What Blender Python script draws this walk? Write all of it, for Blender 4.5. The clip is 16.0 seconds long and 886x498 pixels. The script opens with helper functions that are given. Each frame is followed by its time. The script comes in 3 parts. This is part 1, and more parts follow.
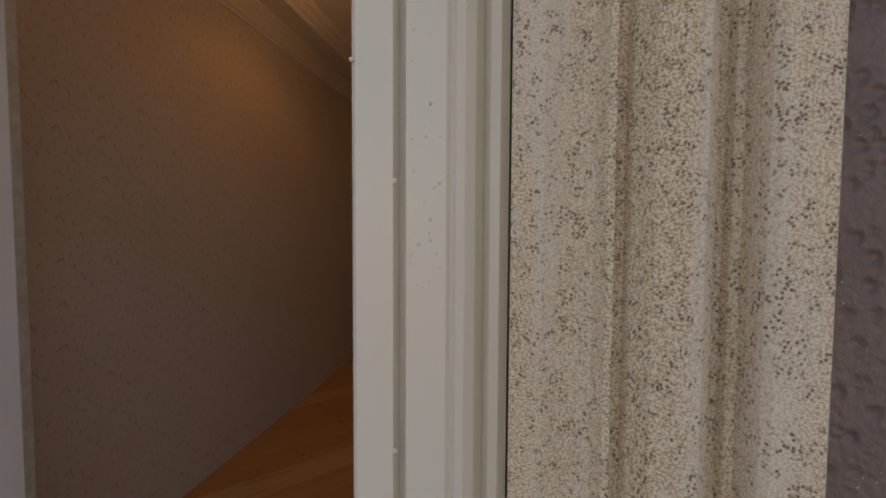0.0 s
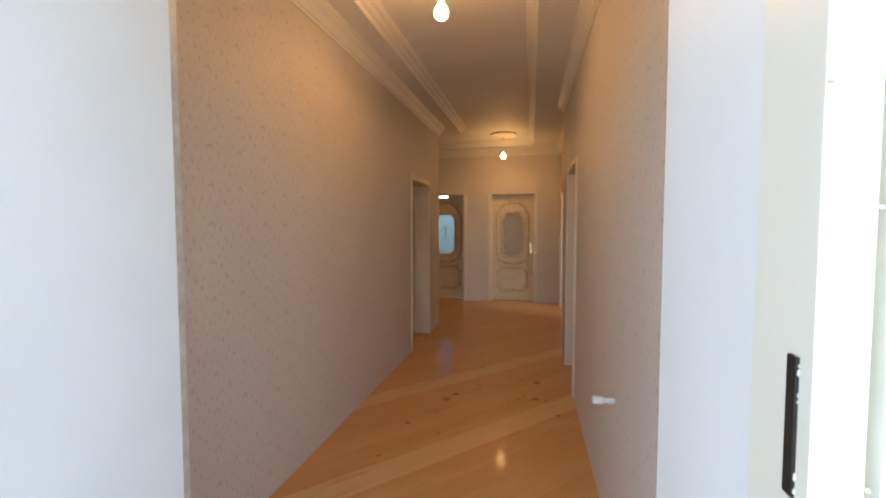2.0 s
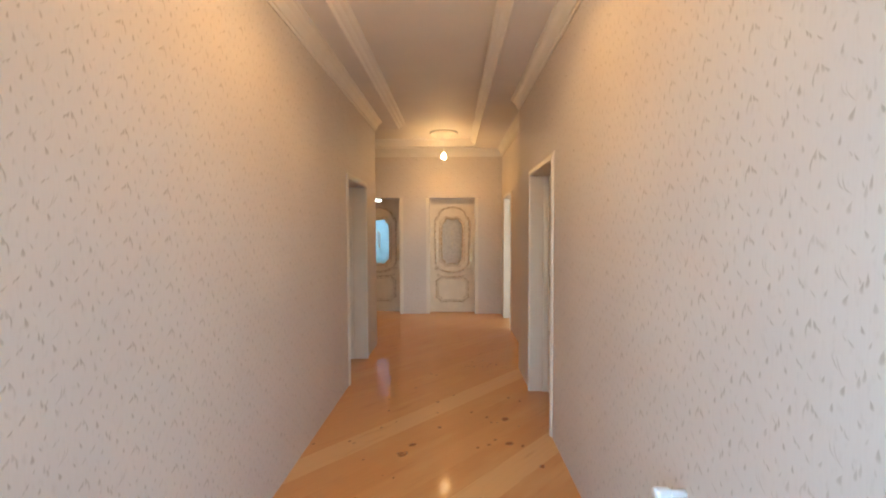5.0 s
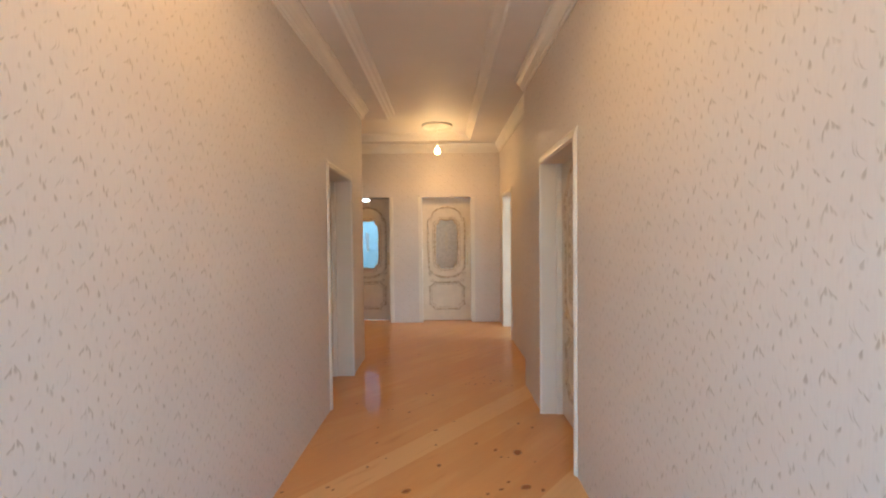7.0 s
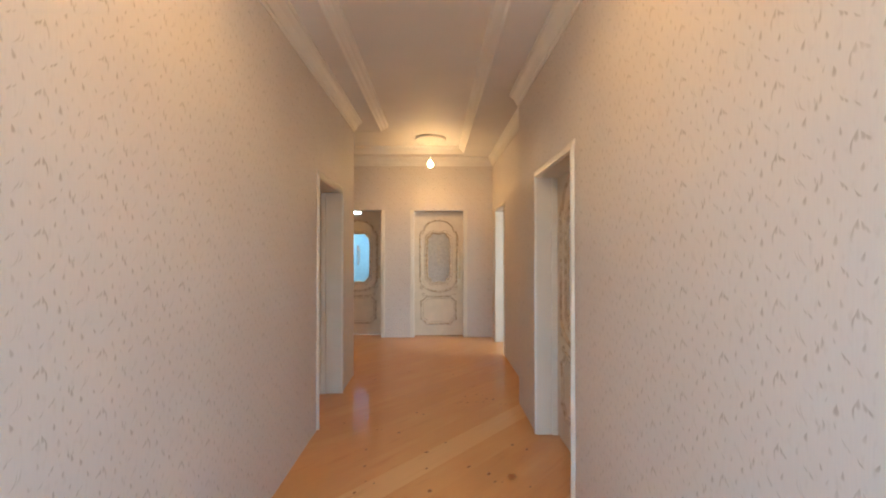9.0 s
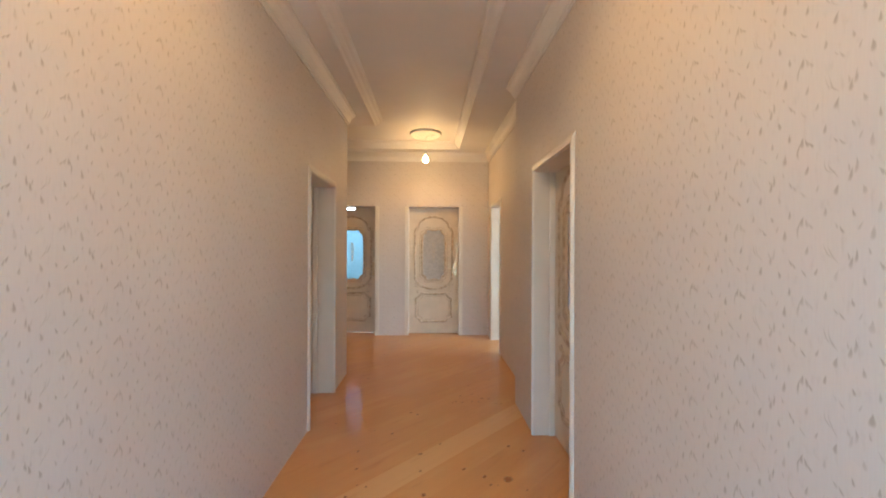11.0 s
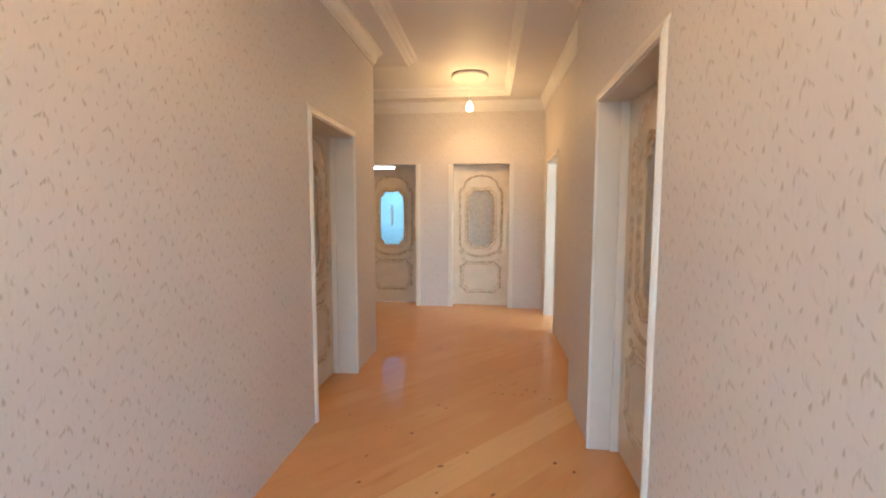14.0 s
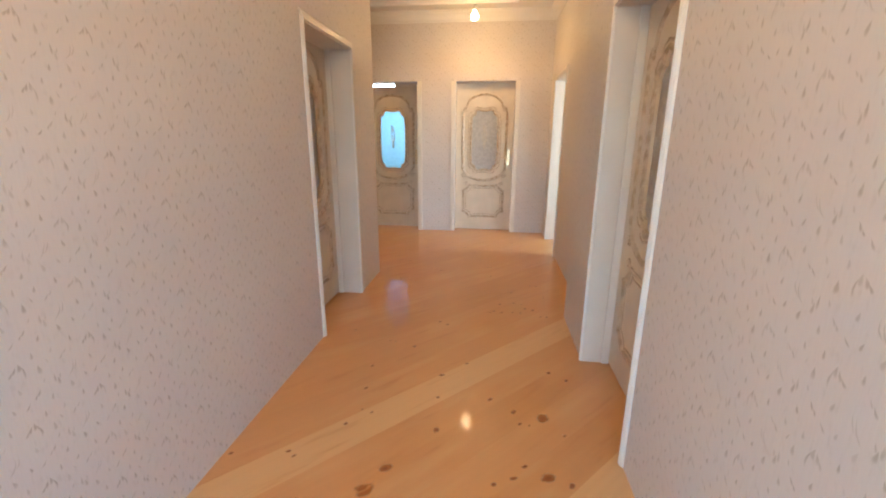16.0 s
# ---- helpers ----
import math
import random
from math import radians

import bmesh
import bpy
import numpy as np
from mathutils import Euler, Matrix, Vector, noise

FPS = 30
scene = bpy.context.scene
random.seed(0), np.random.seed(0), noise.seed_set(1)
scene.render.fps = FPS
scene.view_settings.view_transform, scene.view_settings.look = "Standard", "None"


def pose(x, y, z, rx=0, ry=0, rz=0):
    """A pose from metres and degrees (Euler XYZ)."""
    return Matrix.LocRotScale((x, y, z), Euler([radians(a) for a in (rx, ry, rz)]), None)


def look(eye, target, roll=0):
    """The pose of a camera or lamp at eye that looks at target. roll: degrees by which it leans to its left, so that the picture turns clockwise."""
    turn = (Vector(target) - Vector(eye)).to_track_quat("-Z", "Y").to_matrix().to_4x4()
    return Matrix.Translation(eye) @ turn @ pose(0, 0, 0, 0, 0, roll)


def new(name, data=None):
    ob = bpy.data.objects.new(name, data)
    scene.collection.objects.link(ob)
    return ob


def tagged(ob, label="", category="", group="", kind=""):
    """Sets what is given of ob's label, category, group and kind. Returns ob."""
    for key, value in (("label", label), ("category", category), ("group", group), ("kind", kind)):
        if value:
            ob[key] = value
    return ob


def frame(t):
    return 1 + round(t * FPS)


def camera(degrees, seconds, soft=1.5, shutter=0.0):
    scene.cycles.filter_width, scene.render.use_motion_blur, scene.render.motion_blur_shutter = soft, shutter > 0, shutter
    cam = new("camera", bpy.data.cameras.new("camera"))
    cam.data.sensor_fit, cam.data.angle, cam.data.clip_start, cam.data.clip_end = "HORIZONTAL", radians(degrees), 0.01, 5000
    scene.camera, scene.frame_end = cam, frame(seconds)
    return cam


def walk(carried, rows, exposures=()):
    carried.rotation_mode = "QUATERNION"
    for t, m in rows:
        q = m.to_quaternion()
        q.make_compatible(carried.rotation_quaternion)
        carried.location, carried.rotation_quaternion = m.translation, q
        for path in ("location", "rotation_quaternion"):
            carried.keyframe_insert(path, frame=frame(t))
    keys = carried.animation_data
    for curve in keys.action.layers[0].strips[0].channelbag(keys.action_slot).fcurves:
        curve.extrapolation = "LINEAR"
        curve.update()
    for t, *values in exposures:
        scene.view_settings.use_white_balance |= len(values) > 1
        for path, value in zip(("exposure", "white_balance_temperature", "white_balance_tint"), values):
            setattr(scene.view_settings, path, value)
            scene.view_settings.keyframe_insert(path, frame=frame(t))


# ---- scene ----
cam = camera(93.6, 16.0, soft=2.0)
EXPOSURES = ((0, 0.35, 8700, 24), (0.5, 0.9, 7900, 15), (1, 1.7, 7100, 11), (1.5, 2.38, 6850, 9), (2.5, 2.62, 6750, 6), (3.5, 2.8, 6600, 5), (4.5, 3.28, 6050, 2), (7, 3.5, 5450, 0), (11, 3.5, 5250, -2), (13, 3.6, 5120, -2), (14.5, 3.9, 5120, -2), (16, 3.9, 5120, -2))
PATH = [
    (0, (1.089, 0.936, 1.404), (0.774, 2.909, 1.311), 0.3),
    (0.5, (1.074, 0.929, 1.414), (0.569, 2.859, 1.273), 0.3),
    (1, (0.983, 0.923, 1.419), (0.452, 2.847, 1.287), 0.1),
    (1.5, (0.843, 0.899, 1.43), (0.339, 2.831, 1.313), -0.1),
    (2, (0.765, 0.887, 1.425), (0.35, 2.841, 1.326), -0.0),
    (2.5, (0.709, 0.887, 1.432), (0.347, 2.852, 1.335), 0.2),
    (3, (0.687, 1.006, 1.447), (0.369, 2.979, 1.352), 0.2),
    (3.5, (0.663, 1.137, 1.45), (0.363, 3.112, 1.36), 0.2),
    (4, (0.582, 1.247, 1.454), (0.313, 3.227, 1.365), 0.3),
    (4.5, (0.479, 1.381, 1.471), (0.39, 3.377, 1.384), 0.2),
    (7, (0.366, 2.081, 1.399), (0.36, 4.08, 1.348), -0.6),
    (7.5, (0.357, 2.131, 1.386), (0.36, 4.13, 1.333), -0.5),
    (8, (0.361, 2.152, 1.409), (0.383, 4.152, 1.405), -0.3),
    (10.5, (0.337, 2.174, 1.384), (0.384, 4.174, 1.403), 0.2),
    (11, (0.354, 2.251, 1.391), (0.414, 4.25, 1.393), 0.2),
    (11.5, (0.483, 2.469, 1.392), (0.446, 4.469, 1.392), 0.6),
    (12, (0.583, 2.638, 1.405), (0.464, 4.634, 1.414), 0.7),
    (12.5, (0.571, 2.761, 1.411), (0.436, 4.756, 1.426), 0.5),
    (13, (0.507, 2.887, 1.413), (0.369, 4.882, 1.439), 0.3),
    (13.5, (0.509, 2.93, 1.398), (0.354, 4.924, 1.425), 0.2),
    (14, (0.54, 2.943, 1.366), (0.318, 4.924, 1.198), 0.1),
    (14.5, (0.544, 2.948, 1.329), (0.328, 4.893, 0.921), 0.2),
    (15, (0.541, 2.95, 1.324), (0.325, 4.877, 0.836), 0.2),
    (15.5, (0.551, 2.953, 1.314), (0.325, 4.874, 0.805), 0.2),
    (16, (0.542, 2.944, 1.335), (0.318, 4.863, 0.819), 0.3),
]
walk(cam, [(t, look(eye, target, roll)) for t, eye, target, roll in PATH], EXPOSURES)

# ---- light ----
world = bpy.data.worlds.new("sky")
scene.world = world
world.use_nodes = True
wn = world.node_tree
sky = wn.nodes.new("ShaderNodeTexSky")
sky.sky_type, sky.sun_disc = "NISHITA", False
sky.sun_elevation, sky.sun_rotation = radians(40), radians(20)
wn.links.new(sky.outputs[0], wn.nodes["Background"].inputs[0])
wn.nodes["Background"].inputs[1].default_value = 0.145
sun = new("sun", bpy.data.lights.new("sun", "SUN"))
sun.data.energy, sun.data.angle, sun.data.color = 4.5, radians(0.5), (1, 0.94, 0.85)
sun.matrix_world = look((0, 0, 0), (-0.26, -0.72, -0.64))
BULB_COLOR = (1.0, 0.48, 0.15)
BULB_POWER = (2.3, 2.5)
BULBS = ((0.234, 3.34, 2.767), (0.28, 8.15, 2.735))
for place, power in zip(BULBS, BULB_POWER):
    lamp = new("bulb_light", bpy.data.lights.new("bulb_light", "POINT"))
    lamp.data.energy, lamp.data.color, lamp.data.shadow_soft_size = power * 0.4, BULB_COLOR, 0.04
    lamp.location = (place[0], place[1], place[2] - 0.075)
    lamp = new("bulb_light_down", bpy.data.lights.new("bulb_light_down", "SPOT"))
    lamp.data.energy, lamp.data.color, lamp.data.shadow_soft_size = power * 0.6, BULB_COLOR, 0.04
    lamp.data.spot_size, lamp.data.spot_blend = radians(175), 0.35
    lamp.location = (place[0], place[1], place[2] - 0.08)
for place, aim, size, power, tint in (((3.95, 7.3, 1.85), (0.7, 8.2, 0.0), (0.9, 0.7), 4.4, (1.0, 0.95, 0.88)), ((-1.65, 11.95, 1.85), (-1.5, 9, 1.6), (1.4, 2.0), 0.05, (0.75, 0.9, 1.0))):
    lamp = new("window_light", bpy.data.lights.new("window_light", "AREA"))
    lamp.data.shape, lamp.data.size, lamp.data.size_y = "RECTANGLE", size[0], size[1]
    lamp.data.energy, lamp.data.color = power, tint
    lamp.matrix_world = look(place, aim)


# ---- materials ----
def mat(name, color=(0.8, 0.8, 0.8), rough=0.5, metal=0.0, coat=0.0):
    m = bpy.data.materials.new(name)
    m.use_nodes = True
    b = m.node_tree.nodes["Principled BSDF"]
    b.inputs["Base Color"].default_value = (*color, 1)
    b.inputs["Roughness"].default_value = rough
    b.inputs["Metallic"].default_value = metal
    b.inputs["Coat Weight"].default_value = coat
    return m


class Nodes:
    """Short hand for shader nodes."""

    def __init__(self, m):
        self.t = m.node_tree
        self.bsdf = self.t.nodes["Principled BSDF"]

    def put(self, socket, v):
        if isinstance(v, bpy.types.NodeSocket):
            self.t.links.new(v, socket)
        else:
            socket.default_value = v

    def math(self, op, a, b=0.0, clamp=False):
        n = self.t.nodes.new("ShaderNodeMath")
        n.operation, n.use_clamp = op, clamp
        self.put(n.inputs[0], a)
        self.put(n.inputs[1], b)
        return n.outputs[0]

    def coords(self, which="Object"):
        return self.t.nodes.new("ShaderNodeTexCoord").outputs[which]

    def split(self, v):
        n = self.t.nodes.new("ShaderNodeSeparateXYZ")
        self.put(n.inputs[0], v)
        return n.outputs

    def join(self, x, y, z=0.0):
        n = self.t.nodes.new("ShaderNodeCombineXYZ")
        for s, v in zip(n.inputs, (x, y, z)):
            self.put(s, v)
        return n.outputs[0]

    def scaled(self, v, s, shift=(0, 0, 0)):
        n = self.t.nodes.new("ShaderNodeMapping")
        self.put(n.inputs["Vector"], v)
        n.inputs["Scale"].default_value = s
        self.put(n.inputs["Location"], shift)
        return n.outputs[0]

    def noise(self, v, scale, detail=3.0, rough=0.5):
        n = self.t.nodes.new("ShaderNodeTexNoise")
        self.put(n.inputs["Vector"], v)
        n.inputs["Scale"].default_value, n.inputs["Detail"].default_value, n.inputs["Roughness"].default_value = scale, detail, rough
        return n.outputs["Fac"]

    def voronoi(self, v, scale, rnd=1.0, dims="3D"):
        n = self.t.nodes.new("ShaderNodeTexVoronoi")
        n.voronoi_dimensions = dims
        self.put(n.inputs["Vector"], v)
        n.inputs["Scale"].default_value, n.inputs["Randomness"].default_value = scale, rnd
        return n.outputs

    def ramp(self, v, lo, hi, a=0.0, b=1.0):
        n = self.t.nodes.new("ShaderNodeMapRange")
        n.interpolation_type = "SMOOTHSTEP"
        self.put(n.inputs["Value"], v)
        for k, x in zip(("From Min", "From Max", "To Min", "To Max"), (lo, hi, a, b)):
            self.put(n.inputs[k], x)
        return n.outputs[0]

    def mix(self, f, a, b, mode="MIX"):
        n = self.t.nodes.new("ShaderNodeMix")
        n.data_type, n.blend_type = "RGBA", mode
        self.put(n.inputs[0], f)
        for s, v in ((n.inputs[6], a), (n.inputs[7], b)):
            self.put(s, v if isinstance(v, bpy.types.NodeSocket) else (*v, 1))
        return n.outputs[2]

    def color(self, v):
        self.put(self.bsdf.inputs["Base Color"], v)

    def rough(self, v):
        self.put(self.bsdf.inputs["Roughness"], v)

    def bump(self, h, strength=0.3, dist=0.002):
        n = self.t.nodes.new("ShaderNodeBump")
        n.inputs["Strength"].default_value, n.inputs["Distance"].default_value = strength, dist
        self.put(n.inputs["Height"], h)
        self.put(self.bsdf.inputs["Normal"], n.outputs[0])


def painted(name, color, rough=0.5, mottling=0.04, grain=0.15, scale=3.0):
    """Paint or plaster with faint blotches and a fine relief."""
    m = mat(name, color, rough)
    n = Nodes(m)
    p = n.coords()
    big, small = n.noise(p, scale, 4), n.noise(p, 140, 2)
    dark = tuple(c * (1 - 3 * mottling) for c in color)
    n.color(n.mix(n.ramp(big, 0.3, 0.7), dark, color))
    n.rough(n.ramp(big, 0.2, 0.8, rough - 0.015, rough + 0.015))
    n.bump(n.math("ADD", n.math("MULTIPLY", small, 0.5), big), grain, 0.002)
    return m


# one repeat of the paper's print: across, up, lean in degrees, length, width, bow (millimetres)
REPEAT = (0.182, 0.165)
STROKES = ((22, 122, -38, 12, 4.4, 0), (31, 129, -22, 14, 5.6, 0), (42, 132, 8, 16, 6.4, 1), (50, 120, 16, 30, 3.4, 4), (112, 64, 2, 20, 4.4, -1), (121, 50, 10, 17, 5.4, 0), (126, 62, -12, 12, 3.0, 0), (84, 104, 4, 18, 7.0, 0))
SPRIGS = ((141, 112, -34, 14, 3.4, 1), (152, 120, -34, 11, 2.8, 0), (70, 46, -30, 13, 4.0, 0), (61, 38, -26, 10, 3.2, 0), (162, 66, -22, 34, 2.4, 5), (172, 72, -18, 26, 2.2, 4), (30, 72, 14, 14, 5.2, 0), (98, 18, -12, 13, 5.2, 0))
DROPS = ((150, 24, 16, 16, 6.6, 1), (8, 30, 20, 12, 4.4, 0), (40, 24, -38, 15, 3.4, 1), (72, 148, 0, 14, 4.6, 0), (118, 142, -18, 12, 4.2, 0), (104, 118, 22, 12, 3.0, 0), (172, 148, 6, 14, 4.8, 0), (88, 72, -20, 10, 3.0, 0))


def wallpaper():
    """Pale beige embossed paper: a repeating print of small drops, fans and curved strokes over fine upright ribs."""
    m = mat("wallpaper", rough=0.62)
    n = Nodes(m)
    x, y, z = n.split(n.coords())
    wall = n.join(n.math("ADD", x, y), z)
    sway = n.math("MULTIPLY", n.math("SUBTRACT", n.noise(wall, 28.0, 2), 0.5), 0.010)
    u = n.math("ADD", n.math("ADD", x, y), sway)
    w = n.math("SUBTRACT", z, n.math("MULTIPLY", sway, 0.7))
    stroke = None
    for cu, cv, lean, length, width, bow in STROKES + SPRIGS + DROPS:
        du = n.math("MULTIPLY", n.math("SUBTRACT", n.math("FRACT", n.math("ADD", n.math("DIVIDE", u, REPEAT[0]), 10.5 - cu / 182)), 0.5), REPEAT[0] * 1000)
        dv = n.math("MULTIPLY", n.math("SUBTRACT", n.math("FRACT", n.math("ADD", n.math("DIVIDE", w, REPEAT[1]), 10.5 - cv / 165)), 0.5), REPEAT[1] * 1000)
        c, k = math.cos(radians(lean)), math.sin(radians(lean))
        a = n.math("ADD", n.math("MULTIPLY", du, c), n.math("MULTIPLY", dv, k))
        d = n.math("SUBTRACT", n.math("MULTIPLY", dv, c), n.math("MULTIPLY", du, k))
        run = n.math("DIVIDE", d, length * 0.62)
        if bow:
            a = n.math("ADD", a, n.math("MULTIPLY", n.math("MULTIPLY", run, run), bow))
        half = n.math("MULTIPLY", n.math("SUBTRACT", 1.0, n.math("MULTIPLY", run, 0.75)), width * 0.5)
        side = n.math("DIVIDE", a, n.math("MAXIMUM", half, 0.2))
        reach = n.math("ADD", n.math("MULTIPLY", side, side), n.math("MULTIPLY", run, run))
        mark = n.ramp(reach, 0.1, 2.1, 0.75 if width < 3.2 else 1.0, 0.0)
        stroke = mark if stroke is None else n.math("MAXIMUM", stroke, mark)
    ribs = n.noise(n.scaled(wall, (260, 14, 1)), 1.0, 2)
    wisps = n.noise(n.scaled(wall, (75, 26, 1)), 1.0, 3)
    blot = n.noise(wall, 1.3, 3)
    worn = n.noise(wall, 17.0, 3)
    base = n.mix(n.ramp(blot, 0.3, 0.7), (0.67, 0.61, 0.56), (0.71, 0.655, 0.60))
    base = n.mix(n.ramp(ribs, 0.3, 0.75, 0.0, 0.25), base, (0.61, 0.55, 0.50))
    base = n.mix(n.ramp(wisps, 0.55, 0.75, 0.0, 0.4), base, (0.56, 0.50, 0.44))
    n.color(n.mix(n.math("MULTIPLY", stroke, n.ramp(worn, 0.32, 0.62, 0.35, 0.85)), base, (0.43, 0.37, 0.30)))
    n.rough(n.ramp(stroke, 0.0, 1.0, 0.6, 0.45))
    n.bump(n.math("ADD", n.math("MULTIPLY", ribs, 0.3), n.math("SUBTRACT", n.math("MULTIPLY", wisps, 0.4), n.math("MULTIPLY", stroke, 0.8))), 0.2, 0.0015)
    return m


def pine(name, dark, pale):
    """Varnished pine: honey boards with grain along them and scattered brown knots."""
    m = mat(name, rough=0.45, coat=0.45)
    n = Nodes(m)
    n.bsdf.inputs["Coat Roughness"].default_value = 0.06
    info = n.t.nodes.new("ShaderNodeObjectInfo")
    rnd = info.outputs["Random"]
    shift = n.join(n.math("MULTIPLY", rnd, 37.0), n.math("MULTIPLY", rnd, 11.0))
    p = n.scaled(n.coords(), (1, 1, 1), shift)
    x, y, z = n.split(p)
    warp = n.math("MULTIPLY", n.noise(p, 2.5, 2), 0.05)
    rings = n.noise(n.join(n.math("MULTIPLY", x, 0.9), n.math("MULTIPLY", n.math("ADD", y, warp), 42.0)), 1.0, 4, 0.6)
    cloud = n.noise(n.join(n.math("MULTIPLY", x, 1.4), n.math("MULTIPLY", y, 6.0)), 1.0, 3)
    tone = n.mix(n.ramp(rnd, 0.0, 1.0), dark, pale)
    col = n.mix(n.ramp(rings, 0.4, 0.75, 0.0, 0.12), tone, (0.53, 0.235, 0.07))
    col = n.mix(n.ramp(cloud, 0.45, 0.75, 0.0, 0.5), col, (0.74, 0.45, 0.19))
    flame = n.noise(n.join(n.math("MULTIPLY", x, 2.2), n.math("MULTIPLY", y, 16.0)), 1.0, 3)
    col = n.mix(n.ramp(flame, 0.56, 0.8, 0.0, 0.5), col, (0.50, 0.20, 0.05))
    n.color(col)
    n.rough(n.ramp(cloud, 0.3, 0.7, 0.4, 0.52))
    n.bump(rings, 0.03, 0.001)
    return m


def knot_wood():
    """A red-brown knot that fades into the board round it; the knot has a radius of one in its own space."""
    m = mat("knot_wood", rough=0.35, coat=0.4)
    n = Nodes(m)
    n.bsdf.inputs["Coat Roughness"].default_value = 0.05
    p = n.coords()
    rnd = n.t.nodes.new("ShaderNodeObjectInfo").outputs["Random"]
    x, y, z = n.split(p)
    r = n.math("SQRT", n.math("ADD", n.math("MULTIPLY", x, x), n.math("MULTIPLY", y, y)))
    r = n.math("ADD", r, n.math("MULTIPLY", n.math("SUBTRACT", n.noise(n.join(x, y, n.math("MULTIPLY", rnd, 40.0)), 2.6, 3), 0.5), 0.7))
    n.color(n.mix(n.ramp(r, 0.1, 0.55), n.mix(rnd, (0.21, 0.06, 0.016), (0.36, 0.12, 0.03)), (0.50, 0.19, 0.04)))
    n.put(n.bsdf.inputs["Alpha"], n.ramp(r, 0.3, 0.8, 0.85, 0.0))
    return m


def limestone():
    """Porous shell limestone: sandy speckle with small dark pits."""
    m = mat("limestone", rough=0.85)
    n = Nodes(m)
    p = n.coords()
    grit = n.noise(p, 760, 2, 0.6)
    v = n.voronoi(p, 430)
    pit = n.math("MULTIPLY", n.ramp(v["Distance"], 0.25, 0.5, 1.0, 0.0), n.ramp(n.noise(p, 120, 2), 0.45, 0.62))
    x, y, z = n.split(p)
    band = n.noise(n.join(n.math("MULTIPLY", x, 34.0), n.math("MULTIPLY", y, 34.0), n.math("MULTIPLY", z, 1.6)), 1.0, 3)
    col = n.mix(n.ramp(grit, 0.36, 0.6), (0.50, 0.33, 0.17), (0.86, 0.77, 0.61))
    col = n.mix(n.ramp(band, 0.4, 0.65, 0.0, 0.55), col, (0.80, 0.73, 0.62))
    n.color(n.mix(n.math("MULTIPLY", pit, 0.9), col, (0.17, 0.10, 0.05)))
    n.bump(n.math("SUBTRACT", grit, pit), 0.45, 0.0012)
    return m


def stucco():
    m = mat("stucco", (0.2, 0.145, 0.13), 0.5)
    n = Nodes(m)
    p = n.coords()
    lumps = n.voronoi(p, 70)["Distance"]
    # sparkles painted into the colour as tiny near-white dots
    glint = n.ramp(n.voronoi(p, 190)["Distance"], 0.06, 0.13, 1.0, 0.0)
    n.color(n.mix(n.math("MULTIPLY", glint, n.ramp(n.noise(p, 45), 0.5, 0.6)), n.mix(n.noise(p, 12), (0.15, 0.105, 0.095), (0.25, 0.185, 0.165)), (0.8, 0.8, 0.8)))
    n.bump(n.math("ADD", n.ramp(lumps, 0.1, 0.5), n.noise(p, 160)), 0.8, 0.004)
    return m


def patina():
    """Ivory lacquer rubbed with brown gold in the carving."""
    m = mat("patina", rough=0.4)
    n = Nodes(m)
    p = n.coords()
    n.color(n.mix(n.ramp(n.noise(p, 22, 3), 0.35, 0.65), (0.46, 0.35, 0.22), (0.62, 0.52, 0.38)))
    n.bump(n.noise(p, 160, 3), 0.15, 0.001)
    return m


def frosted(name, color, rough, clear):
    m = mat(name, color, rough)
    n = Nodes(m)
    n.bsdf.inputs["Transmission Weight"].default_value = clear
    n.bsdf.inputs["IOR"].default_value = 1.35
    p = n.coords()
    n.color(n.mix(n.ramp(n.noise(p, 30, 3), 0.4, 0.6), color, tuple(c * 0.85 for c in color)))
    n.bump(n.noise(p, 220, 2), 0.25, 0.001)
    return m


WALLPAPER, STONE, STUCCO, PATINA = wallpaper(), limestone(), stucco(), patina()
PINE = pine("pine", (0.645, 0.315, 0.095), (0.675, 0.34, 0.11))
PINE_PALE = pine("pale_pine", (0.74, 0.44, 0.17), (0.76, 0.46, 0.185))
KNOT = knot_wood()
WHITE = painted("white_plaster", (0.85, 0.85, 0.84), 0.5, 0.015, 0.06)
CEILING = painted("ceiling_paint", (0.85, 0.82, 0.78), 0.6, 0.02, 0.08, 1.4)
GYPSUM = painted("gypsum", (0.82, 0.79, 0.74), 0.45, 0.02, 0.1)
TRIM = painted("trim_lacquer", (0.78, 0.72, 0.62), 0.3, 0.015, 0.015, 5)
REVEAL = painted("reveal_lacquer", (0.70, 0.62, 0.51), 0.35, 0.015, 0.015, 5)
IVORY = painted("ivory_lacquer", (0.73, 0.63, 0.48), 0.35, 0.03, 0.03, 6)
PVC = painted("frame_lacquer", (0.83, 0.78, 0.67), 0.3, 0.006, 0.008, 5)
BLACK = painted("black_plastic", (0.018, 0.014, 0.013), 0.35, 0.05, 0.05, 30)
PLASTIC = painted("white_plastic", (0.85, 0.85, 0.84), 0.35, 0.01, 0.02, 20)
CONCRETE = painted("concrete", (0.46, 0.44, 0.41), 0.85, 0.06, 0.4, 5)
GROUND = painted("ground", (0.34, 0.30, 0.25), 0.95, 0.08, 0.6, 2)
CHROME = mat("brushed_brass", (0.66, 0.52, 0.32), 0.3, 1.0)
VEIN = painted("tape", (0.66, 0.63, 0.55), 0.4, 0.08, 0.2, 25)
GLASS_GREY = frosted("etched_glass", (0.66, 0.65, 0.63), 0.5, 0.35)
GLASS_BLUE = frosted("blue_glass", (0.10, 0.165, 0.225), 0.5, 0.75)
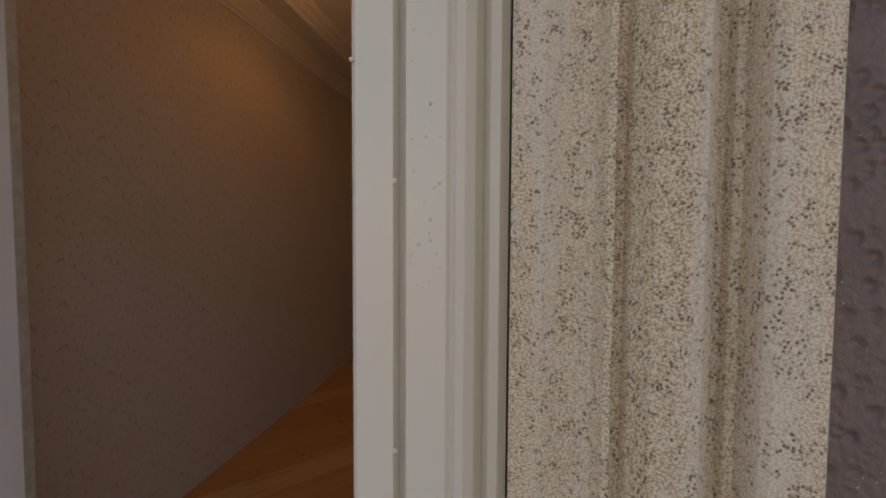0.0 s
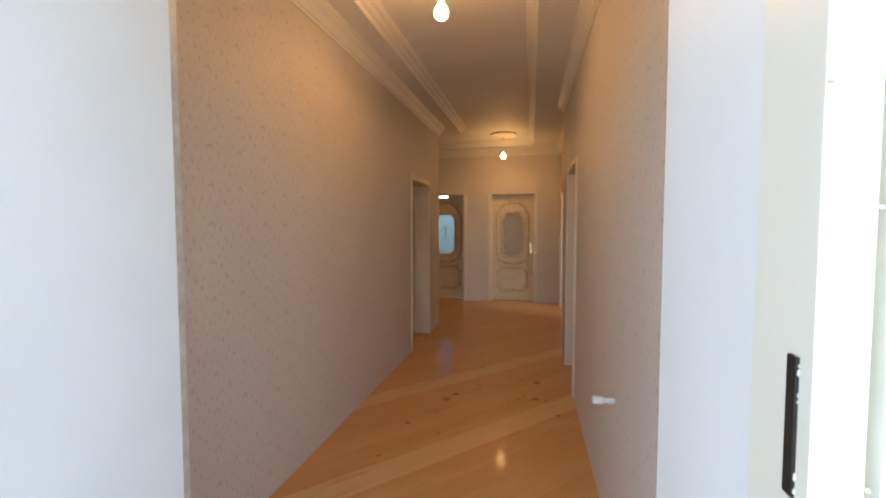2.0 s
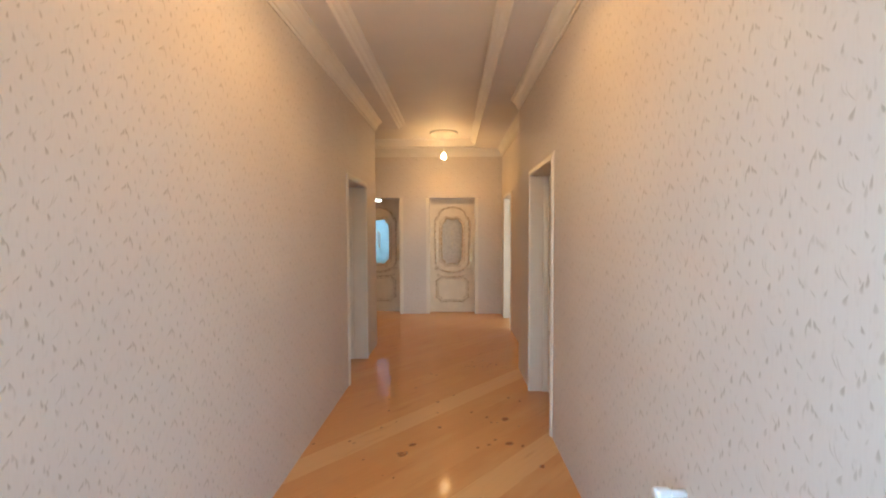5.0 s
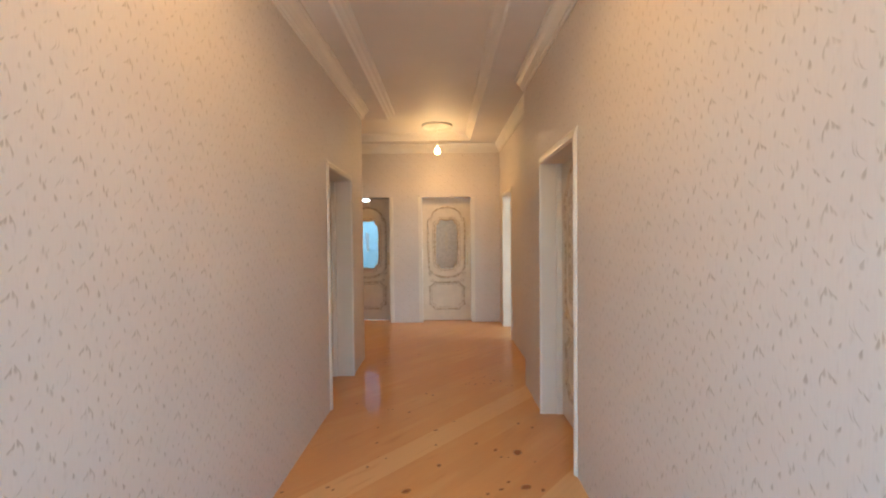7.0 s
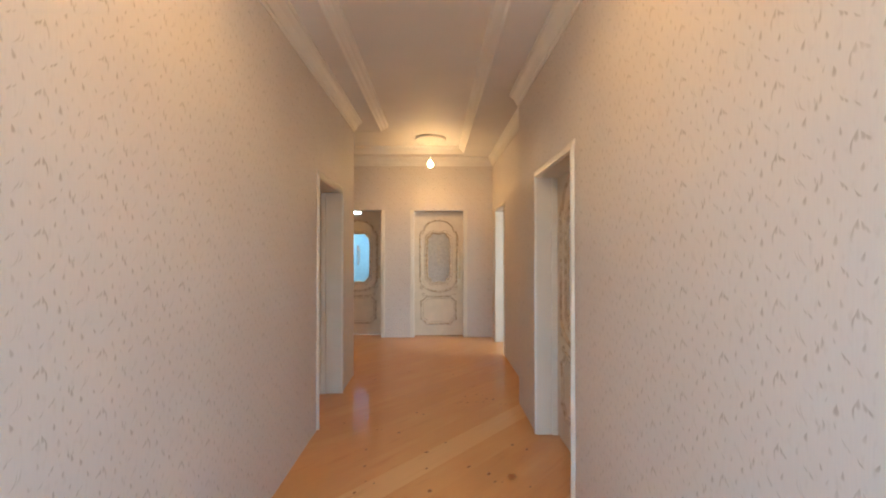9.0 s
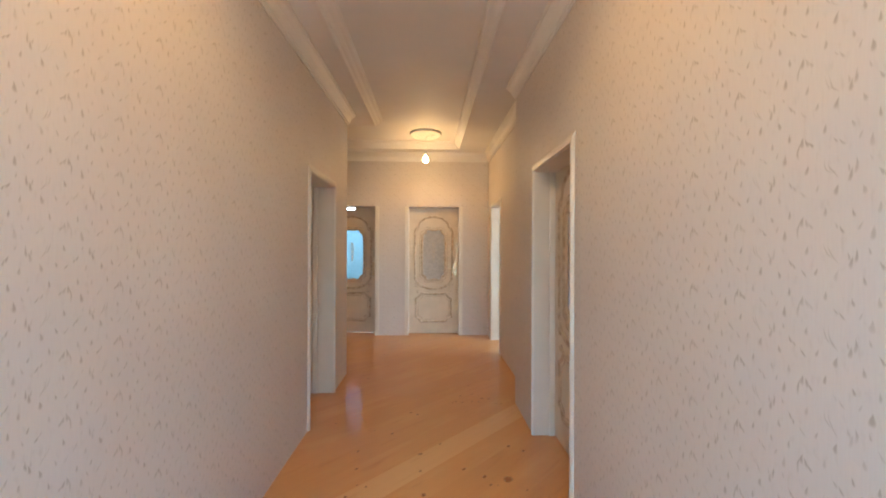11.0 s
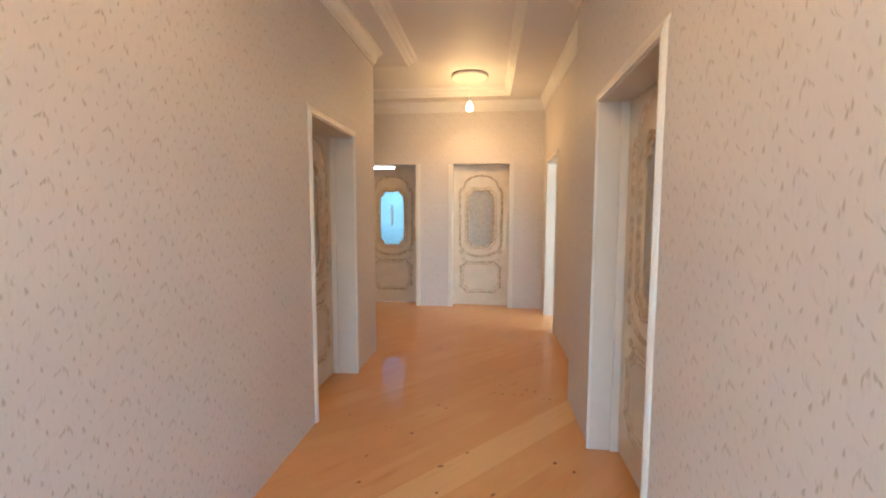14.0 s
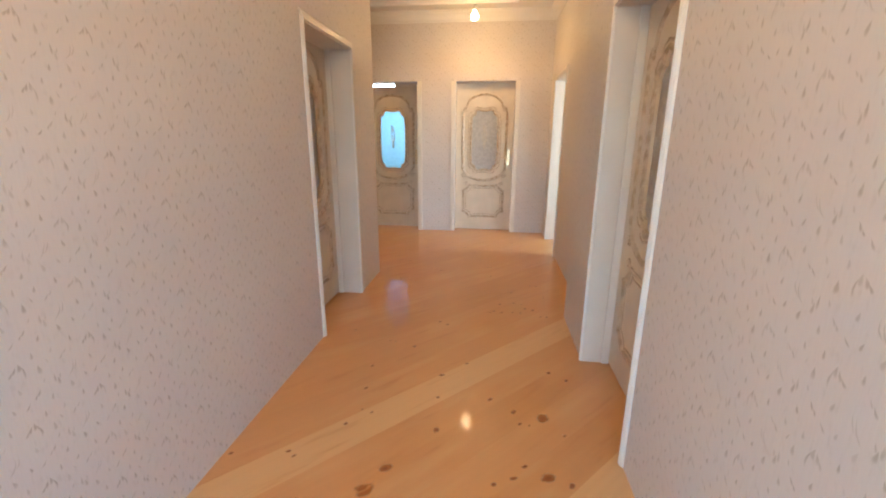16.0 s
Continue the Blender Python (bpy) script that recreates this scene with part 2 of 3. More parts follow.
ETCH = painted("etched_ornament", (0.78, 0.74, 0.66), 0.6, 0.05, 0.2, 40)


# ---- building blocks ----
def box(bm, x0, y0, z0, x1, y1, z1, bevel=0.0):
    made = bmesh.ops.create_cube(bm, size=1.0)["verts"]
    bmesh.ops.scale(bm, vec=(x1 - x0, y1 - y0, z1 - z0), verts=made)
    bmesh.ops.translate(bm, vec=((x0 + x1) / 2, (y0 + y1) / 2, (z0 + z1) / 2), verts=made)
    if bevel:
        edges = list({e for v in made for e in v.link_edges})
        bmesh.ops.bevel(bm, geom=edges, offset=bevel, segments=2, profile=0.7, affect="EDGES")
    return bm


def mesh_of(name, bm, material, smooth=False):
    bmesh.ops.recalc_face_normals(bm, faces=bm.faces)
    me = bpy.data.meshes.new(name)
    bm.to_mesh(me)
    bm.free()
    me.materials.append(material)
    if smooth:
        me.polygons.foreach_set("use_smooth", [True] * len(me.polygons))
    return me


def part(name, bm, material, parent=None, label="", smooth=False):
    ob = new(name, mesh_of(name, bm, material, smooth))
    if parent is not None:
        ob.parent = parent
    return tagged(ob, label)


def block(name, boxes, material, label="", category="wall", bevel=0.0):
    """One piece of the setting out of boxes."""
    bm = bmesh.new()
    for b in boxes:
        box(bm, *b, bevel=bevel)
    return tagged(part(name, bm, material), label, category, kind="structure")


def empty(name, m, label, category, group="", kind=""):
    ob = new(name)
    ob.matrix_basis = m
    return tagged(ob, label, category, group, kind)


def extrude_profile(bm, profile, start, end, out, up=(0, 0, 1)):
    """A moulding: the profile's points (out, up) carried from start to end."""
    out, up = Vector(out), Vector(up)
    rings = []
    for p in (Vector(start), Vector(end)):
        rings.append([bm.verts.new(p + out * a + up * b) for a, b in profile])
    n = len(profile)
    for i in range(n):
        bm.faces.new((rings[0][i], rings[0][(i + 1) % n], rings[1][(i + 1) % n], rings[1][i]))
    bm.faces.new(rings[0])
    bm.faces.new(rings[1])


def loft(bm, profile, path, outs):
    """A moulding round corners: at every point of the path the profile stands on that point's own mitre vector."""
    rings = []
    for p, o in zip(path, outs):
        p, o = Vector(p), Vector(o)
        rings.append([bm.verts.new(p + o * a + Vector((0, 0, b))) for a, b in profile])
    n = len(profile)
    for r, s in zip(rings, rings[1:]):
        for i in range(n):
            bm.faces.new((r[i], r[(i + 1) % n], s[(i + 1) % n], s[i]))
    bm.faces.new(rings[0])
    bm.faces.new(rings[-1])


def sweep(bm, pts, half, height, closed=True, y=0.0):
    """A raised bead along an outline (x, z) on a door's face, standing out towards -y."""
    n = len(pts)
    rings = []
    for i in range(n):
        a = Vector(pts[i - 1] if closed or i else pts[i])
        c = Vector(pts[(i + 1) % n] if closed or i < n - 1 else pts[i])
        d = (c - a).normalized()
        side = Vector((-d.y, d.x))
        ring = []
        for s, h in ((-1, 0), (-0.75, 0.75), (-0.15, 1), (0.35, 0.7), (1, 0)):
            q = Vector(pts[i]) + side * half * s
            ring.append(bm.verts.new((q.x, y - height * h, q.y)))
        rings.append(ring)
    for i in range(n if closed else n - 1):
        r, s = rings[i], rings[(i + 1) % n]
        for k in range(4):
            bm.faces.new((r[k], r[k + 1], s[k + 1], s[k]))
    return bm


def lathe(bm, profile, segments=24, center=(0, 0, 0)):
    """Turned round the upright axis; profile of (radius, height)."""
    c = Vector(center)
    rings = [[bm.verts.new(c + Vector((r * math.cos(2 * math.pi * k / segments), r * math.sin(2 * math.pi * k / segments), h))) for k in range(segments)] for r, h in profile]
    for r, s in zip(rings, rings[1:]):
        for k in range(segments):
            bm.faces.new((r[k], r[(k + 1) % segments], s[(k + 1) % segments], s[k]))
    bm.faces.new(rings[0])
    bm.faces.new(rings[-1])
    return bm


# ---- plan ----
XL, XR, XH = -0.58, 1.13, 1.29        # faces of the corridor's walls and of the hall's wall
YB, YL, YR = 9.0, 6.93, 6.02          # back wall, ends of the corridor's walls
ZC, ZT = 2.95, 3.055                  # ceiling, tray in it
HX = -2.7                             # the hall's far side wall
DOOR_L, DOOR_R, DOOR_H = (5.482, 6.312), (4.505, 5.352), (7.78, 8.62)
TOP_L, TOP_R, TOP_H = 1.992, 1.977, 2.035
JX0, JX1 = -0.128, 0.985               # entrance reveals

block("wall_left", [(XL - 0.3, 1.79, -0.02, XL, DOOR_L[0], 3.2), (XL - 0.3, DOOR_L[1], -0.02, XL, YL, 3.2), (XL - 0.3, DOOR_L[0], TOP_L, XL, DOOR_L[1], 3.2)], WALLPAPER, "corridor wall in pale beige embossed wallpaper")
block("wall_right", [(XR, 1.66, -0.02, XR + 0.35, DOOR_R[0], 3.2), (XR, DOOR_R[1], -0.02, XR + 0.35, YR, 3.2), (XR, DOOR_R[0], TOP_R, XR + 0.35, DOOR_R[1], 3.2)], WALLPAPER, "corridor wall in pale beige embossed wallpaper")
block("wall_hall_right", [(XH, YR, -0.02, XH + 0.2, DOOR_H[0], 3.2), (XH, DOOR_H[1], -0.02, XH + 0.2, YB + 0.3, 3.2), (XH, DOOR_H[0], TOP_H, XH + 0.2, DOOR_H[1], 3.2)], WALLPAPER, "hall wall in pale beige embossed wallpaper with a doorway")
block("wall_back", [(HX, YB, -0.02, -1.37, YB + 0.3, 3.2), (-0.535, YB, -0.02, 0.0, YB + 0.3, 3.2), (0.815, YB, -0.02, XH, YB + 0.3, 3.2), (-1.37, YB, 2.085, -0.535, YB + 0.3, 3.2), (0.0, YB, 2.08, 0.815, YB + 0.3, 3.2)], WALLPAPER, "end wall in beige wallpaper with two doorways")
block("wall_hall_near", [(HX, YL - 0.3, -0.02, XL - 0.3, YL, 3.2)], WALLPAPER, "hall wall in pale beige wallpaper")
block("wall_hall_left", [(HX - 0.2, YL - 0.3, -0.02, HX, YB + 0.3, 3.2)], WALLPAPER, "hall side wall in pale beige wallpaper")
block("wall_entrance", [(-3.0, 1.325, -0.02, JX0, 1.79, 3.2), (JX1, 1.325, -0.02, 1.9, 1.66, 3.2), (JX0, 1.325, 2.25, JX1, 1.72, 3.2)], WHITE, "white plastered reveals of the entrance wall")
block("wall_facade", [(-3.0, 1.255, -0.02, JX0 - 0.07, 1.325, 3.6), (1.06, 1.255, -0.02, 4.2, 1.325, 3.6), (JX0 - 0.07, 1.255, 2.33, 1.06, 1.325, 3.6)], STUCCO, "outer wall in dark brown rough stucco")

# side rooms behind the doorways, and the shells that close the house
block("room_right_shell", [(XH + 0.2, 6.4, -0.02, 4.1, 6.5, 3.2), (XH + 0.2, 10.2, -0.02, 4.1, 10.3, 3.2), (4.0, 6.5, -0.02, 4.1, 10.2, 0.8), (4.0, 6.5, 2.2, 4.1, 10.2, 3.2), (4.0, 6.5, 0.8, 4.1, 6.8, 2.2), (4.0, 7.8, 0.8, 4.1, 10.2, 2.2)], WHITE, "plain plastered walls of the side room")
block("room_back_shell", [(-2.9, YB + 0.3, -0.02, -2.8, 12.1, 3.2), (-0.3, YB + 0.3, -0.02, -0.2, 12.1, 3.2), (-2.8, 12.0, -0.02, -0.3, 12.1, 0.8), (-2.8, 12.0, 2.9, -0.3, 12.1, 3.2), (-2.8, 12.0, 0.8, -2.4, 12.1, 2.9), (-0.9, 12.0, 0.8, -0.3, 12.1, 2.9)], WHITE, "plain plastered walls of the back room")
# unseen walls added behind the middle door so no sky shines in
block("room_middle_blocker", [(-0.2, 10.3, -0.02, XH + 0.2, 10.4, 3.2), (XH, YB + 0.3, -0.02, XH + 0.2, 10.3, 3.2)], WHITE, "unseen plain walls added behind the closed door to block sky light")
# unseen walls, added to shut out daylight so the side door panes stay dark
block("room_side_blocker", [(-3.0, 1.79, -0.02, -2.9, 12.1, 3.2), (-2.9, 1.79, -0.02, XL - 0.3, 1.83, 3.2), (4.0, 1.325, -0.02, 4.1, 6.4, 3.2), (XR + 0.35, 1.66, -0.02, 4.0, 1.7, 3.2)], WHITE, "unseen plain outer walls added to keep daylight off the side door panes")
block("roof_slab", [(-3.0, 1.33, 3.2, 4.2, 12.2, 3.4)], CONCRETE, "concrete roof slab", "roof")
block("subfloor", [(-3.0, 1.25, -0.2, 4.1, 12.1, -0.03)], CONCRETE, "concrete slab under the boards", "floor")
block("room_floors", [(XH + 0.36, 6.5, -0.03, 4.0, 10.2, -0.002), (-2.8, 9.36, -0.03, 1.49, 12.0, -0.002)], painted("room_boards", (0.55, 0.33, 0.15), 0.35, 0.1, 0.2, 4), "pale timber floor of the side rooms", "floor")
block("porch", [(-3.0, -2.0, -0.35, 4.2, 1.25, -0.08)], CONCRETE, "concrete porch before the entrance", "porch")
block("ground", [(-400, -400, -0.6, 400, 400, -0.36)], GROUND, "bare earth round the house", "ground")

# ceiling with a tray, one mesh; it drops slightly towards the entrance
FALL = 0.018


def fall(bm):
    for v in bm.verts:
        v.co.z -= FALL * (YB - v.co.y)


TX0, TX1, TY0, TY1 = -0.34, 0.80, 2.25, 8.70
TLY = 7.42
bm = bmesh.new()
for b in ((XL - 0.3, 1.4, ZC, TX0, TLY, 3.2), (TX1, 1.4, ZC, XH + 0.2, TY1, 3.2), (TX0, 1.4, ZC, TX1, TY0, 3.2), (HX, TY1, ZC, XH + 0.2, YB + 0.3, 3.2), (HX, YL - 0.3, ZC, XL - 0.3, TLY, 3.2), (HX, TLY, ZC, HX + 0.3, TY1, 3.2), (TX0, TY0, ZT, TX1, TY1, 3.2), (HX + 0.3, TLY, ZT, TX0, TY1, 3.2)):
    box(bm, *b)
fall(bm)
tagged(part("ceiling", bm, CEILING), "off-white painted ceiling with a shallow tray", "ceiling", kind="structure")

CORNICE = [(0, 0), (0.01, 0), (0.013, 0.02), (0.022, 0.024), (0.027, 0.045), (0.04, 0.078), (0.06, 0.1), (0.066, 0.114), (0.076, 0.118), (0.078, 0.139), (0, 0.139)]
ZK = ZC - 0.14


def cornice(name, path, outs, profile=CORNICE, z=ZK, material=GYPSUM):
    bm = bmesh.new()
    loft(bm, profile, [(x, y, z) for x, y in path], [(a, b, 0) for a, b in outs])
    fall(bm)
    tagged(part(name, bm, material), "white gypsum cornice with stepped profile", "cornice", kind="structure")


cornice("trim_left", [(XL, 1.79), (XL, YL), (HX, YL)], [(1, 0), (1, 1), (0, 1)])
cornice("trim_right", [(XR, 1.66), (XR, YR), (XH, YR), (XH, YB), (HX, YB), (HX, YL)], [(-1, 0), (-1, 1), (-1, 1), (-1, -1), (1, -1), (1, 0)])
LIP = [(0.0, 0.008), (-0.02, 0.008), (-0.022, 0.002), (0.004, 0.0), (0.012, 0.004), (0.02, 0.024), (0.04, 0.036), (0.055, 0.06), (0.078, 0.072), (0.086, 0.096), (0.086, 0.114), (0, 0.114)]
cornice("trim_tray", [(TX0, TLY), (TX0, TY0), (TX1, TY0), (TX1, TY1), (HX + 0.3, TY1), (HX + 0.3, TLY), (TX0, TLY), ], [(1, 1), (1, 1), (-1, 1), (-1, -1), (1, -1), (1, 1), (1, 1)], LIP, ZC - 0.007, CEILING)

# entrance frame: grooved lacquered profile, with the lock's keep
FRAME_RIGHT = [(0, 0.088), (0, 0.004), (0.004, 0), (0.033, 0), (0.0345, 0.016), (0.0405, 0.016), (0.043, 0), (0.073, 0), (0.076, 0.003), (0.078, 0.003), (0.081, -0.007), (0.088, -0.013), (0.095, -0.008), (0.1, 0.006), (0.105, -0.002), (0.112, -0.004), (0.118, 0.002), (0.1195, 0.02), (0.1195, 0.088)]
STONE_RIGHT = [(0, 0.13), (0, 0.002), (0.004, 0), (0.02, 0), (0.03, 0.005), (0.042, 0.006), (0.05, 0.002), (0.055, -0.01), (0.059, -0.011), (0.061, -0.003), (0.066, -0.003), (0.068, -0.012), (0.076, -0.026), (0.088, -0.032), (0.1, -0.029), (0.108, -0.02), (0.112, -0.008), (0.117, -0.008), (0.119, -0.014), (0.124, -0.014), (0.126, -0.034), (0.129, -0.038), (0.154, -0.038), (0.157, -0.034), (0.157, 0.13)]


def upright(bm, profile, x, y, side, z0, z1):
    rings = [[bm.verts.new((x + side * a, y + b, z)) for a, b in profile] for z in (z0, z1)]
    n = len(profile)
    for i in range(n):
        bm.faces.new((rings[0][i], rings[0][(i + 1) % n], rings[1][(i + 1) % n], rings[1][i]))
    bm.faces.new(rings[0])
    bm.faces.new(rings[1])


frame_thing = empty("door_frame", pose(0, 0, 0), "cream lacquered grooved entrance frame with the door off", "door frame", kind="structure")
surround = empty("stone_surround", pose(0, 0, 0), "carved porous limestone surround of the entrance", "door surround", kind="structure")
for x, side in ((0.97, 1), (-0.105, -1)):
    bm = bmesh.new()
    upright(bm, FRAME_RIGHT, x, 1.237, side, -0.02, 2.25)
    part("jamb", bm, PVC, frame_thing)
    bm = bmesh.new()
    upright(bm, STONE_RIGHT, x + side * 0.1197, 1.2, side, -0.08, 2.36)
    part("stone_jamb", bm, STONE, surround)
bm = bmesh.new()
box(bm, -0.2245, 1.237, 2.25, 1.0895, 1.325, 2.368, 0.003)
part("head", bm, PVC, frame_thing)
bm = bmesh.new()
box(bm, -0.42, 1.165, 2.37, 1.285, 1.26, 2.56, 0.006)
part("lintel", bm, STONE, surround)
bm = bmesh.new()
box(bm, 0.9672, 1.256, 1.212, 0.971, 1.268, 1.325, 0.0012)
keep = part("keep_slot", bm, BLACK, frame_thing, "black lock slot in the frame")
bm = bmesh.new()
drops = random.Random(9)
for _ in range(34):
    m = Matrix.Translation((drops.uniform(1.016, 1.042), 1.237, drops.uniform(1.36, 1.66))) @ Matrix.Diagonal((1, 0.5, drops.uniform(0.9, 1.5), 1))
    bmesh.ops.create_icosphere(bm, subdivisions=1, radius=drops.uniform(0.0006, 0.0016), matrix=m)
for x, z in ((1.005, 1.44), (1.005, 1.235), (0.9715, 1.53), (1.006, 1.62)):
    bmesh.ops.create_icosphere(bm, subdivisions=1, radius=0.0024, matrix=Matrix.Translation((x, 1.237, z)))
for _ in range(16):
    m = Matrix.Translation((0.9695, drops.choice((1.256, 1.268)), drops.uniform(1.21, 1.327))) @ Matrix.Diagonal((0.6, 0.8, drops.uniform(1, 2.2), 1))
    bmesh.ops.create_icosphere(bm, subdivisions=1, radius=drops.uniform(0.001, 0.0022), matrix=m)
tagged(part("paint_drops", bm, PVC, frame_thing, "dried drops of cream paint", True), kind="stuff")
bm = bmesh.new()
box(bm, JX0, 1.2, -0.08, JX1, 1.4, 0.012, 0.004)
tagged(part("threshold", bm, CONCRETE), "concrete entrance threshold", "threshold", kind="structure")
bm = bmesh.new()
extrude_profile(bm, [(0, 0), (-0.008, 0.032), (-0.03, 0.032), (-0.03, 0)], (JX0, 1.788, 0), (JX0, 1.788, 2.25), (1, 0, 0), (0, 1, 0))
tagged(part("corner_trim", bm, VEIN), "greyish plastered corner strip with torn edges", "trim", kind="structure")


# ---- doors ----
def glass_outline(cx=0.0, w=0.175, z0=0.9, z1=1.7, grow=0.0):
    """A tall panel with stepped, curled shoulders."""
    w, z0, z1 = w + grow, z0 - grow, z1 + grow
    half = [(0.0, z1 - 0.008), (w * 0.25, z1 - 0.004), (w * 0.48, z1 + 0.01), (w * 0.66, z1 - 0.01), (w * 0.69, z1 - 0.05), (w * 0.85, z1 - 0.062), (w * 0.99, z1 - 0.10), (w * 0.95, z1 - 0.135), (w, z1 - 0.18)]
    low = [(x, z0 + z1 - z) for x, z in half]
    right = half + low[::-1]
    left = [(-x, z) for x, z in right[::-1] if x > 1e-6]
    return [(cx + x, z) for x, z in right + left]


def arched(w, z0, z1, steps=10):
    """The upper field: upright sides with scrolls, an arch above and a hanging bow below."""
    pts = []
    for k in range(steps + 1):
        a = math.pi * k / steps
        pts.append((w * 0.80 * math.cos(a), z1 - 0.17 + 0.17 * math.sin(a)))
    pts = [(w * 0.98, z0 + 0.16), (w, z1 - 0.25), (w * 0.93, z1 - 0.19)] + pts + [(-w * 0.93, z1 - 0.19), (-w, z1 - 0.25), (-w * 0.98, z0 + 0.16)]
    for k in range(1, steps):
        a = math.pi * k / steps
        pts.append((-w * 0.85 * math.cos(a), z0 + 0.12 - 0.12 * math.sin(a)))
    return pts


def notched(w, z0, z1, c=0.09):
    """The lower field: a rectangle with bowed-in corners and curls."""
    zm = (z0 + z1) / 2
    quarter = [(w, zm), (w, z1 - c - 0.02), (w * 1.04, z1 - c + 0.01), (w - 0.02, z1 - c + 0.02), (w - c * 0.75, z1 - 0.03), (w - c, z1 + 0.012), (w - c - 0.03, z1), (0, z1 - 0.006)]
    top = quarter + [(-x, z) for x, z in quarter[-2::-1]]
    return top + [(x, z0 + z1 - z) for x, z in top[-2:0:-1]]


def make_door(name, m, w, h, glass, label, handle_side=1):
    """A panelled leaf with carved beads, a shaped pane and a lever handle; local x across, front towards -y."""
    door = empty(name, m, label, "door", "ivory interior doors", "structure")
    s = w / 0.8
    hole = glass_outline(w=0.175 * s)
    bm = bmesh.new()
    loops = []
    for pts in ([(-w / 2, 0.008), (w / 2, 0.008), (w / 2, h), (-w / 2, h)], hole):
        vs = [bm.verts.new((x, 0, z)) for x, z in pts]
        loops += [bm.edges.new((vs[i], vs[(i + 1) % len(vs)])) for i in range(len(vs))]
    bmesh.ops.triangle_fill(bm, edges=loops, use_beauty=True)
    front = list(bm.faces)
    ext = bmesh.ops.extrude_face_region(bm, geom=front)
    bmesh.ops.translate(bm, vec=(0, 0.04, 0), verts=[v for v in ext["geom"] if isinstance(v, bmesh.types.BMVert)])
    leaf = part("leaf", bm, IVORY, door)
    bm = bmesh.new()
    vs = [bm.verts.new((x, 0.016, z)) for x, z in glass_outline(w=0.175 * s, grow=0.003)]
    f = bm.faces.new(vs)
    ext = bmesh.ops.extrude_face_region(bm, geom=[f])
    bmesh.ops.translate(bm, vec=(0, 0.006, 0), verts=[v for v in ext["geom"] if isinstance(v, bmesh.types.BMVert)])
    pane = part("pane", bm, glass, door, "frosted shaped pane")
    pane.visible_shadow = False
    bm = bmesh.new()
    for dz, ww in ((0.10, 0.018), (0.03, 0.034), (-0.05, 0.026), (-0.13, 0.014)):
        sweep(bm, [(ww * math.cos(2 * math.pi * k / 12), 1.36 + dz + 0.036 * math.sin(2 * math.pi * k / 12)) for k in range(12)], 0.005, 0.0012, True, 0.0158)
    sweep(bm, [(-0.02, 1.52), (-0.006, 1.46), (0.0, 1.36), (0.004, 1.27), (0.0, 1.17)], 0.004, 0.0012, False, 0.0158)
    part("etching", bm, ETCH, pane)
    for nm, pts, half, high in (("glass_bead", glass_outline(w=0.175 * s, grow=0.016), 0.015, 0.012), ("inner_bead", glass_outline(w=0.175 * s, grow=0.05), 0.007, 0.006),
                                ("upper_moulding", arched(0.305 * s, 0.74, 1.93), 0.017, 0.013), ("lower_moulding", notched(0.285 * s, 0.2, 0.66), 0.016, 0.013), ("lower_bead", notched(0.25 * s, 0.235, 0.625, 0.08), 0.006, 0.005)):
        part(nm, sweep(bmesh.new(), pts, half, high), PATINA, door, "brown-gold rubbed carved bead")
    # curls where the mouldings meet
    for sx in (-1, 1):
        for cx, cz, r in ((0.285 * s, 0.80, 0.035), (0.27 * s, 1.72, 0.03), (0.25 * s, 0.685, 0.03)):
            pts = [(sx * (cx + r * (1 - k / 22) * math.cos(0.5 * k)), cz + r * (1 - k / 22) * math.sin(0.5 * k)) for k in range(20)]
            part("scroll", sweep(bmesh.new(), pts, 0.006, 0.009, False), PATINA, door)
    bow = [(x, 0.80 - 0.07 * math.cos(x / (0.2 * s) * math.pi / 2)) for x in [0.2 * s * (k / 8 - 1) for k in range(17)]]
    part("bow_moulding", sweep(bmesh.new(), bow, 0.014, 0.012, False), PATINA, door)
    hx = handle_side * (w / 2 - 0.06)
    bm = bmesh.new()
    box(bm, hx - 0.02, -0.006, 0.95, hx + 0.02, 0.0, 1.17, 0.004)
    plate = part("handle_plate", bm, CHROME, door, "brass handle plate")
    bm = bmesh.new()
    box(bm, hx - 0.009, -0.05, 1.06, hx + 0.009, -0.004, 1.078, 0.004)
    box(bm, min(hx, hx - handle_side * 0.11), -0.056, 1.061, max(hx, hx - handle_side * 0.11), -0.042, 1.077, 0.005)
    part("handle", bm, CHROME, plate, "brass lever")
    return door


make_door("door_1", pose(0.4075, YB + 0.13, 0, 0, 0, 0), 0.813, 2.076, GLASS_GREY, "closed ivory door with gold-rubbed carving and grey etched pane")
make_door("door_2", pose(-0.9525, YB + 0.22, 0, 0, 0, 0), 0.833, 2.045, GLASS_BLUE, "ivory carved door with a pane lit blue by daylight")
make_door("door_3", pose(XL - 0.2, (DOOR_L[0] + DOOR_L[1]) / 2, 0, 0, 0, 90), DOOR_L[1] - DOOR_L[0] - 0.014, 1.984, GLASS_GREY, "closed ivory carved door deep in the corridor wall", -1)
make_door("door_4", pose(XR + 0.16, (DOOR_R[0] + DOOR_R[1]) / 2, 0, 0, 0, -90), DOOR_R[1] - DOOR_R[0] - 0.014, 1.969, GLASS_GREY, "closed ivory carved door set back in the corridor wall", 1)


CASING = [(0, 0), (0, 0.01), (0.002, 0.015), (0.008, 0.015), (0.01, 0.01), (0.013, 0.014), (0.018, 0.013), (0.02, 0.008), (0.023, 0.011), (0.027, 0.008), (0.03, 0.005), (0.03, 0)]


